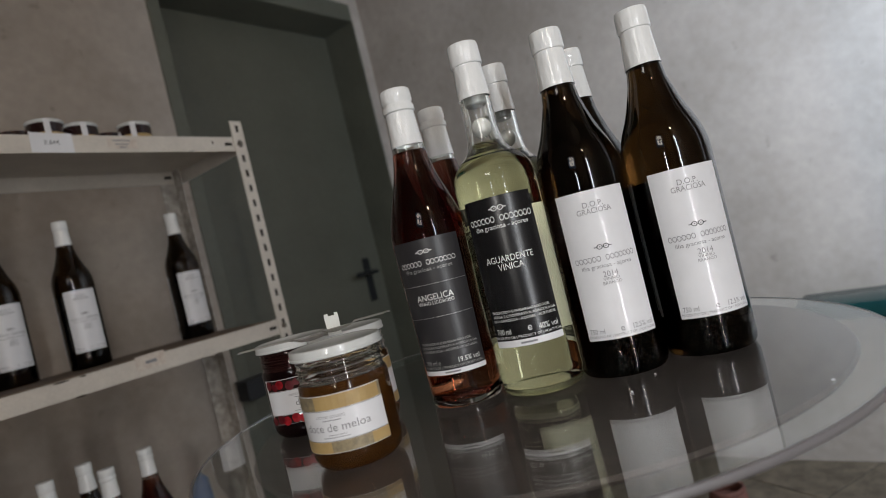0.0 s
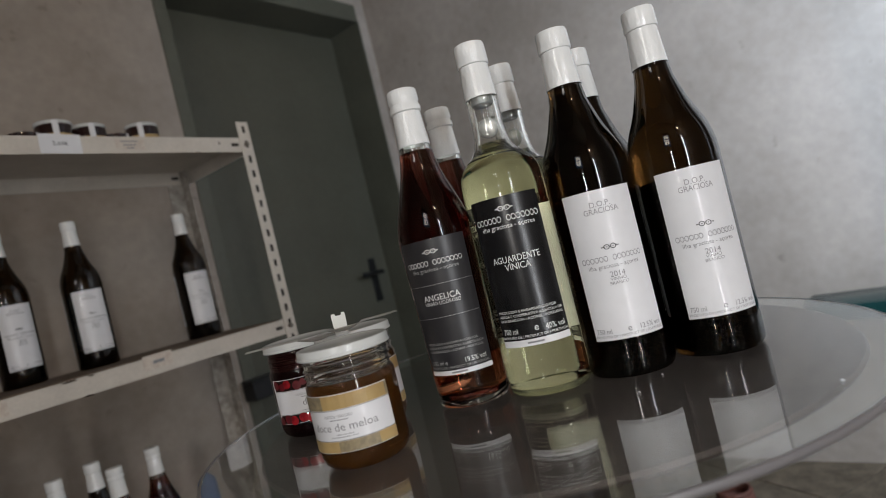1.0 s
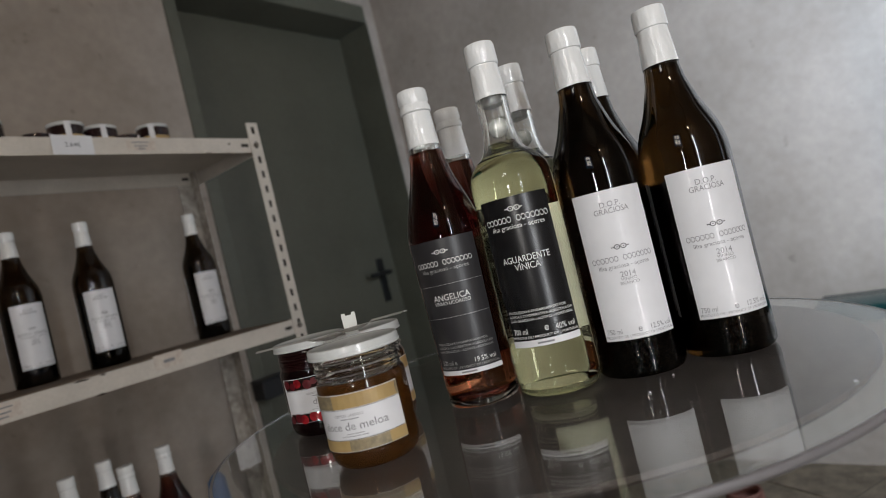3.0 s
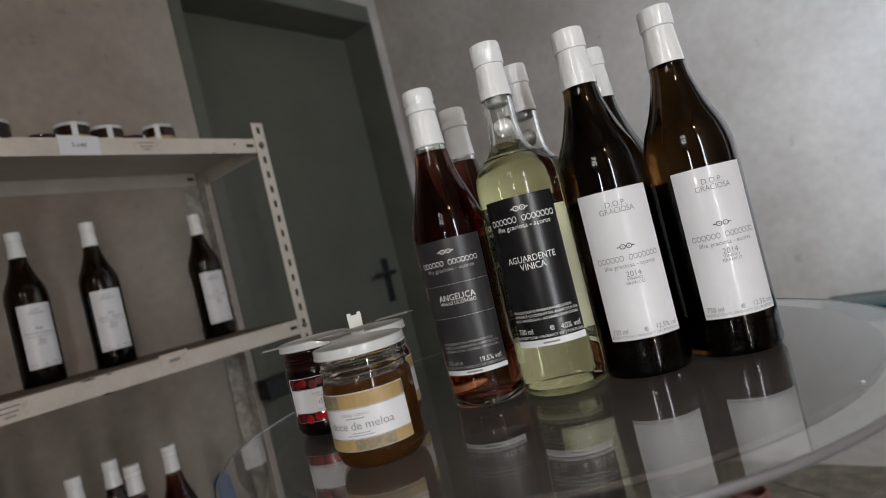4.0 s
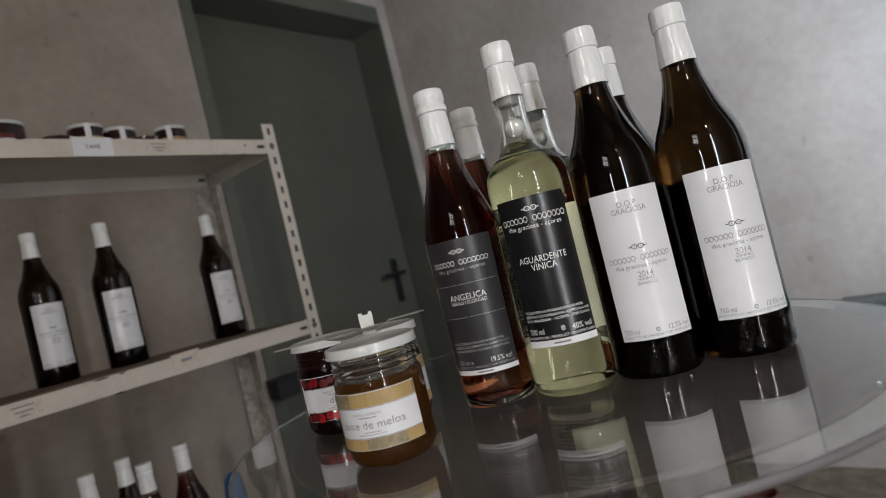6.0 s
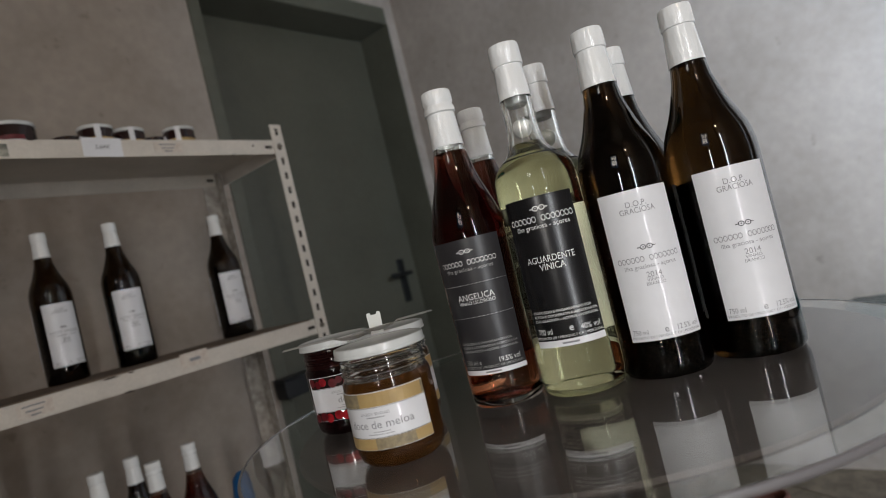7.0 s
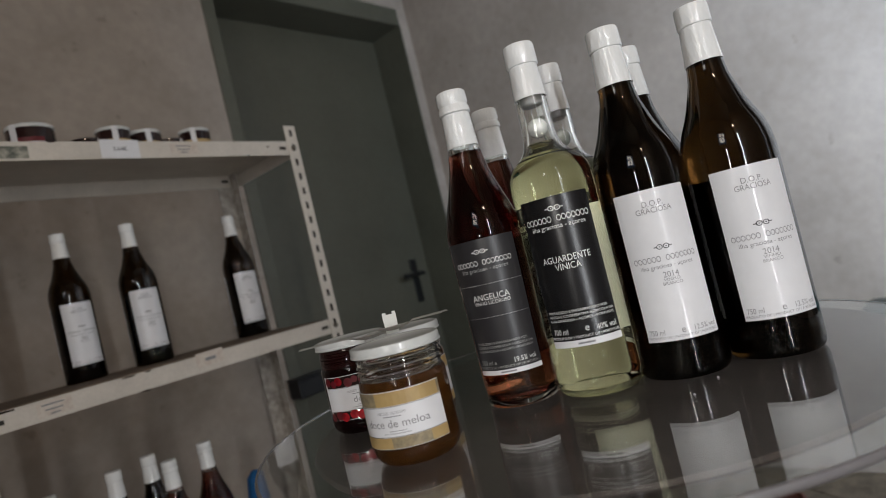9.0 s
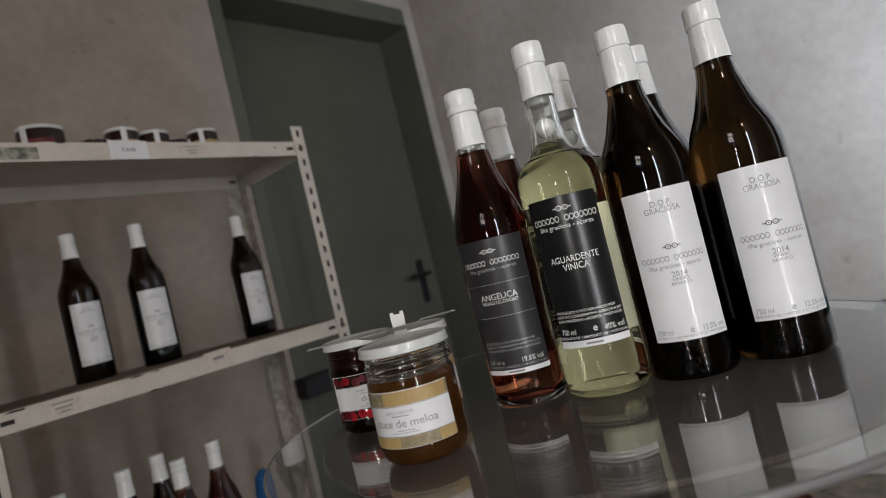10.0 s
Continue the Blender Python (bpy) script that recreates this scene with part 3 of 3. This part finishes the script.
for x, y, z, turn in ((-0.2965, -0.988, ZT, 18), (-0.262, -0.909, ZT, 0), (-0.466, 0.205, Z_MID + 0.0022, 14), (-0.347, 0.170, Z_MID + 0.0022, 12), (-0.100, 0.200, Z_MID + 0.0022, 22)):
    copy_thing(w1, pose(x, y, z, 0, 0, facing(x, y, turn)))
for x, y in ((-0.484, 0.12), (-0.412, 0.145), (-0.590, 0.12)):
    copy_thing(w1, pose(x, y, Z_LOW, 0, 0, facing(x, y, 10)))
s1 = spirit_bottle()
s1.matrix_world = pose(-0.3803, -0.8657, ZT, 0, 0, facing(-0.3803, -0.8657, -5))
copy_thing(s1, pose(-0.293, -0.840, ZT, 0, 0, facing(-0.293, -0.840, 5)))
l1 = liqueur_bottle()
l1.matrix_world = pose(-0.4070, -0.8005, ZT, 0, 0, facing(-0.4070, -0.8005, -13))
copy_thing(l1, pose(-0.310, -0.764, ZT, 0, 0, facing(-0.310, -0.764, 5)))
for x, y in ((-0.401, 0.076), (-0.311, 0.12)):
    copy_thing(l1, pose(x, y, Z_LOW, 0, 0, facing(x, y, 10)))

# ---- the round glass-topped table ----
TX, TY, TR = -0.342, -0.818, 0.306
table = tagged(empty("round_table", TX, TY, 0), "round glass-topped table on a dark oak pedestal", "table")
gt = part("glass_top", lathe([(0, T - 0.006), (TR - 0.0026, T - 0.006), (TR - 0.0026, T), (0, T)], 128), TABLEGLASS, table, "round clear glass top with polished edge", True)
gt.visible_shadow = False
part("ground_edge", lathe([(TR - 0.0025, T - 0.0058), (TR - 0.0015, T - 0.0054), (TR - 0.0002, T - 0.0036), (TR, T - 0.0018), (TR - 0.0006, T - 0.0002), (TR - 0.0025, T + 0.0002)], 128, closed=True), FROST, table, "pale ground glass edge", True)
top_ = part("wooden_top", lathe([(0, 0.766), (0.255, 0.766), (0.266, 0.7685), (0.268, 0.771), (0.266, 0.7735), (0, 0.7735)], 96), HEAD, table, "dark stained round wooden top", True)
top_.location = (0.008, -0.009, 0)
part("pedestal", lathe([(0, 0.05), (0.075, 0.05), (0.070, 0.07), (0.046, 0.11), (0.040, 0.20), (0.055, 0.36), (0.060, 0.44), (0.050, 0.56), (0.042, 0.62), (0.060, 0.66), (0.085, 0.70), (0.105, 0.745), (0.14, 0.7658), (0, 0.7658)], 48), OAK, table, "turned dark oak column", True)
part("foot", lathe([(0, 0.0), (0.20, 0.0), (0.205, 0.008), (0.20, 0.03), (0.15, 0.045), (0.08, 0.0505), (0, 0.0505)], 64), OAK, table, smooth=True)

# ---- jars on the table ----
def jam_jar(jam, print_a, print_b, word, half, label_text, neck_glass):
    j = empty("jam_jar", 0, 0, 0)
    body = [(0, 0.004), (0.022, 0.003), (0.026, 0.0), (0.0302, 0.0012), (0.0338, 0.0048), (0.0355, 0.0100), (0.0358, 0.0150), (0.0358, 0.0600), (0.0354, 0.0632), (0.0346, 0.0655), (0.0334, 0.0672), (0, 0.0672)]
    gb = part("glass_body", lathe(body, 56), jam, j, "glass body full of jam", True)
    neck = [(0.0332, 0.0674), (0.0322, 0.0688), (0.0318, 0.0702), (0.0320, 0.0716), (0.0332, 0.0724), (0.0332, 0.0732), (0.0320, 0.0742), (0.0318, 0.0762), (0.0330, 0.0772), (0.0330, 0.0780), (0.0318, 0.0792), (0.0318, 0.0820), (0.0326, 0.0828), (0.0318, 0.0840), (0.0316, 0.0900), (0.0296, 0.0900), (0.0296, 0.0702), (0.0306, 0.0674)]
    nk = part("neck", lathe(neck, 56, closed=True), neck_glass, j, "clear glass neck with screw thread", True)
    gb.visible_shadow = nk.visible_shadow = False
    lid = [(0.0325, 0.0868), (0.0342, 0.0861), (0.0352, 0.0867), (0.0352, 0.0879), (0.0347, 0.0885), (0.0347, 0.0925), (0.0342, 0.0938), (0.0326, 0.0943), (0.0305, 0.0936), (0.0292, 0.0931), (0, 0.0931)]
    part("lid", lathe(lid, 56), LID, j, "glossy white metal lid", True)
    r = 0.0361
    la = part("label", wrap(r, half, 0.0165, 0.0600), PAPER, j, "white paper label with fruit print", True)
    r += 0.0004
    a, w = -half + 5, 2 * half - 5
    for z0, z1, cuts in ((0.0490, 0.0595, (0, 0.36, 0.97, 1)), (0.0168, 0.0252, (0, 0.45, 0.82, 1))):
        for k, (u, v) in enumerate(zip(cuts, cuts[1:])):
            mid = a + w * (u + v) / 2
            part("fruit_print", wrap(r - 0.0001, w * (v - u) / 2, z0, z1, 0.0002, 10, -90 + mid), (print_a, print_b)[(k + (z0 > 0.03)) % 2], la)
    for z in (0.0255, 0.0483):
        bar(-r * radians(half - 3), r * radians(half), z, z + 0.0003, r + 0.0001, INKDARK, la)
    if word:
        name_rings(-0.011, 0.013, 0.0428, 0.0021, r, INK, la, 14)
        bar(-0.006, 0.009, 0.0408, 0.0414, r, INK, la)
        lettering(word, 0.0086, r, 0.003, 0.0328, INK, la, 1.08)
        bar(-0.003, 0.011, 0.0298, 0.0302, r, INK, la)
        bar(-0.008, 0.014, 0.0280, 0.0284, r, INK, la)
    for q in j.children_recursive:
        for v in q.data.vertices:
            f = 0.945 if v.co.z < 0.061 else 0.945 + 0.055 * min(1.0, (v.co.z - 0.061) / 0.009)
            v.co.x, v.co.y, v.co.z = v.co.x * f, v.co.y * f, v.co.z * 0.945
    return tagged(j, label_text, "jar", "jam jars on the table")


J1, J2, J3 = (-0.5350, -0.790), (-0.477, -0.660), (-0.468, -0.727)
j1 = jam_jar(JAM, MELON, MELONDARK, "doce de meloa", 70, "melon jam jar with white lid and printed paper label", CLEAR)
j1.matrix_world = pose(*J1, ZT, 0, 0, facing(*J1, -27))
copy_thing(j1, pose(*J3, ZT, 0, 0, facing(*J3, 8)))
j2 = jam_jar(CHERRY, DARKRED, DARKRED, "doce", 60, "dark cherry jam jar with white lid and red fruit label", CHERRYNECK)
for q in j2.children:
    if q.name.startswith("label"):
        for k in range(9):
            for z, dz in ((0.0512, 0.0010), (0.0196, -0.0008)):
                print_disc(-0.032 + 0.0078 * k + random.uniform(-0.002, 0.002), z + dz * (-1) ** k, random.uniform(0.0032, 0.0044), 0.0348, (CHERRYPRINT, CHERRYDEEP)[random.random() < 0.6], q)
j2.matrix_world = pose(*J2, ZT, 0, 0, facing(*J2, -6))


def spoon(tip, end):
    """A steel spoon with its bowl's tip at one place and the end of its handle at another."""
    t, e = Vector(tip), Vector(end)
    d = (e - t).normalized()
    side = d.cross(Vector((0, 0, 1))).normalized()
    up = side.cross(d)
    n = (e - t).length
    bm = bmesh.new()
    rows = []
    for i in range(25):
        u = i / 24
        w = 0.0085 * math.sqrt(max(0.02, 1 - ((u * n - 0.019) / 0.0195) ** 2)) if u * n < 0.0375 else 0.0021 + 0.0024 * max(0, (u - 0.5) / 0.5) ** 1.5
        dip = -0.0035 * math.sin(math.pi * min(1, u * n / 0.038)) if u * n < 0.038 else 0
        rows.append([])
        for k in range(7):
            c = -1 + 2 * k / 6
            h = dip * (1 - c * c) + 0.0006 + (0.0019 * math.sqrt(1 - c * c * 0.96) if u * n > 0.038 else 0)
            rows[-1].append(bm.verts.new(t + d * (u * n) + side * (w * c) + up * h))
    for a, b in zip(rows, rows[1:]):
        for k in range(6):
            bm.faces.new((a[k], a[k + 1], b[k + 1], b[k]))
    bmesh.ops.solidify(bm, geom=bm.faces[:], thickness=0.0019)
    o = Vector(tip)
    bmesh.ops.translate(bm, verts=bm.verts, vec=-o)
    sp = link("spoon", bm, STEEL, None, True)
    sp.location = o
    return tagged(sp, "thin steel teaspoon lying across the jar lids", "spoon", "teaspoons")


LT = T + 0.0914
spoon((-0.5105, -0.757, LT + 0.0010), (-0.538, -0.668, LT - 0.0022))
spoon((-0.507, -0.742, LT + 0.0022), (-0.500, -0.8166, LT + 0.0070))
bm = block(-0.0055, 0.0055, -0.0006, 0.0006, 0.0, 0.0165)
for v in bm.verts:
    if v.co.z > 0.01:
        v.co.x *= 1.1
box(bm, -0.0058, -0.0025, -0.0006, 0.0006, 0.0162, 0.0185)
box(bm, 0.0028, 0.0058, -0.0006, 0.0006, 0.0162, 0.0185)
tabp = tagged(link("price_clip", bm, PLASTIC), "small white plastic clip standing on a jar lid", "clip")
tabp.matrix_world = pose(-0.497, -0.748, T + 0.0883, 0, 0, facing(-0.497, -0.748) - 0)


# crumbs on the glass
for k, (x, y) in enumerate(((-0.373, -0.962), (-0.415, -0.958), (-0.409, -1.084))):
    bm = bmesh.new()
    bmesh.ops.create_icosphere(bm, subdivisions=1, radius=0.0011)
    for v in bm.verts:
        v.co = Vector((v.co.x * 1.6, v.co.y, max(v.co.z, -0.0004))) * (0.8 + 0.3 * noise.noise(v.co * 900 + Vector((k, 0, 0))))
    c_ = tagged(link("crumb", bm, PAPER), "tiny white crumb lying on the glass", "crumb", "crumbs on the glass")
    c_.matrix_world = pose(x, y, T + 0.0008, 0, 0, 40 * k)


# ---- things on the shelves ----
def shelf_jar(r, h, band, top):
    j = empty("preserve_jar", 0, 0, 0)
    part("glass_body", lathe([(0, 0.0), (r * 0.9, 0.0), (r, 0.004), (r, h * 0.86), (r * 0.95, h * 0.905), (0, h * 0.905)], 36), DARKRED, j, "dark glass body", True)
    part("lid", lathe([(r * 0.90, h * 0.90), (r * 1.0, h * 0.90), (r * 1.0, h * 0.985), (r * 0.95, h), (0, h)], 36), top, j, "white lid", True)
    part("label", wrap(r + 0.0002, 70, h * 0.12, h * 0.50), PAPER, j, "white paper label", True)
    part("label_band", wrap(r + 0.0004, 70, h * 0.50, h * 0.62), band, j, "coloured band")
    part("seal_strip", wrap(r + 0.0006, 9, h * 0.50, h * 0.985), PAPER, j, "white paper seal")
    return tagged(j, "small dark preserve jar with white lid and paper seal", "jar", "preserve jars on the shelf")


ja = shelf_jar(0.034, 0.074, MELON, LID)
ja.matrix_world = pose(-0.338, 0.150, Z_UP, 0, 0, facing(-0.338, 0.150, 8))
for x, y in ((-0.2675, 0.165), (-0.161, 0.150)):
    copy_thing(ja, pose(x, y, Z_UP, 0, 0, facing(x, y, 14 if x < -0.2 else -2)))
jb = shelf_jar(0.041, 0.075, CHERRYDEEP, LID)
jb.matrix_world = pose(-0.486, 0.150, Z_UP, 0, 0, facing(-0.486, 0.150, -40))
copy_thing(jb, pose(-0.590, 0.170, Z_UP, 0, 0, facing(-0.59, 0.17, 10)))
jc = shelf_jar(0.028, 0.053, MELON, DARKRED)
jc.matrix_world = pose(-0.217, 0.160, Z_UP, 0, 0, facing(-0.217, 0.160, 60))
copy_thing(jc, pose(-0.390, 0.160, Z_UP - 0.0, 0, 0, facing(-0.39, 0.16, 60)))


def price_tag(x0, x1, z0, z1, y, words, tilt, label_text, worn=False):
    """A paper tag stuck on the front lip of a shelf."""
    w, h = x1 - x0, z1 - z0
    tag = link("price_tag", block(-w / 2, w / 2, -0.0003, 0.0, -h / 2, h / 2), PAPER if not worn else WORN)
    tag.matrix_world = pose((x0 + x1) / 2, y, (z0 + z1) / 2, 0, tilt, 0)
    if words == "-":
        part("print_bar", block(-0.010, 0.011, -0.0006, -0.0003, -0.004, 0.002), INK, tag)
    elif words:
        bm = text_bm(words, 0.011)
        for v in bm.verts:
            v.co = Vector((v.co.x, -0.0006, v.co.y - 0.003))
        part("lettering", bm, INKDARK, tag)
    else:
        for k, (u, v_) in enumerate(((0.3, 0.018), (-0.05, 0.014), (-0.35, 0.008))):
            part("print_bar", block(-v_, v_ * 0.8, -0.0006, -0.0003, u * h - 0.0012, u * h + 0.0012), INK, tag)
    return tagged(tag, label_text, "price tag", "price tags")


price_tag(-0.424, -0.356, Z_UP - 0.033, Z_UP + 0.003, -0.0030, "2.64\u20ac", 1.5, "white paper price tag taped to the shelf edge")
price_tag(-0.340, -0.285, Z_MID - 0.022, Z_MID + 0.005, -0.0030, "-", -1, "yellowed paper price tag taped to the shelf edge", True)
price_tag(-0.602, -0.552, Z_MID - 0.027, Z_MID - 0.004, -0.0028, "", -1, "worn faded price sticker on the shelf edge", True)
price_tag(-0.296, -0.240, Z_UP - 0.026, Z_UP - 0.006, -0.0028, "", 0, "worn faded price sticker on the shelf edge", True)
st = tagged(link("old_sticker", block(-0.625, -0.536, -0.0024, -0.0018, Z_UP - 0.029, Z_UP - 0.008), STAIN), "torn dark remains of an old sticker", "sticker")

# blue wrapper among the bottles of the bottom shelf
bm = lathe([(0, 0), (0.034, 0.0), (0.038, 0.02), (0.036, 0.12), (0.028, 0.165), (0.012, 0.178), (0, 0.18)], 20)
for v in bm.verts:
    v.co += Vector((noise.noise(v.co * 30), noise.noise(v.co * 30 + Vector((7, 1, 3))), 0)) * 0.006
bl = tagged(link("blue_bag", bm, BLUE, None, True), "crumpled blue plastic bag on the bottom shelf", "bag")
bl.location = (-0.213, 0.13, Z_LOW)
bl.scale = (0.62, 0.62, 1.04)

# black box on the door frame
bn = tagged(empty("post_box", 0.26, 0.58, 0.605), "flat black metal box fixed beside the door", "box")
part("box_body", block(-0.055, 0.07, -0.03, 0.034, 0, 0.058, 0.004), BLACKBOX, bn)
part("box_lid", block(-0.058, 0.073, -0.034, 0.034, 0.0585, 0.066, 0.003), BLACKBOX, bn)

# ---- teal bench along the side wall ----
be = tagged(empty("bench", 1.14, -1.55, 0), "glossy teal painted wooden bench against the wall", "bench")
part("bench_seat", block(-0.098, 0.103, -0.70, 0.70, 0.475, 0.527, 0.012), TEAL, be, smooth=True)
for y in (-0.6, 0.12):
    part("bench_leg", block(-0.07, 0.08, y - 0.03, y + 0.03, 0, 0.476, 0.004), TEAL, be)

# terracotta pot on the floor
po = tagged(empty("clay_pot", 0.868, -0.605, 0), "small reddish clay pot on the tiled floor", "pot")
part("pot_body", lathe([(0, 0), (0.035, 0), (0.040, 0.006), (0.052, 0.05), (0.050, 0.066), (0.042, 0.074), (0.040, 0.07), (0.046, 0.05), (0, 0.02)], 36), CLAY, po, smooth=True)
part("pot_rim", lathe([(0.041, 0.072), (0.048, 0.072), (0.050, 0.078), (0.047, 0.084), (0.041, 0.084)], 36, closed=True), CLAY, po, smooth=True)

# ---- floor tiles ----
tile_bm = block(-0.164, 0.164, -0.164, 0.164, -0.0035, 0.0005, 0.0015)
first = part("tile", tile_bm, TILE, floor)
first.matrix_world = pose(50, 0, 0)
tile_mesh = first.data
bpy.data.objects.remove(first)
lay = pose(0.994, -0.821, 0.0, 0, 0, -27)
for i in range(-16, 17):
    for k in range(-16, 17):
        m = lay @ pose(0.333 * (i + 0.5), 0.333 * (k + 0.5), 0)
        if WEST - 0.16 < m.translation.x < WX + 0.16 and SOUTH - 0.16 < m.translation.y < WY + 0.16:
            o = new("tile", tile_mesh)
            o.parent = floor
            o.matrix_world = m
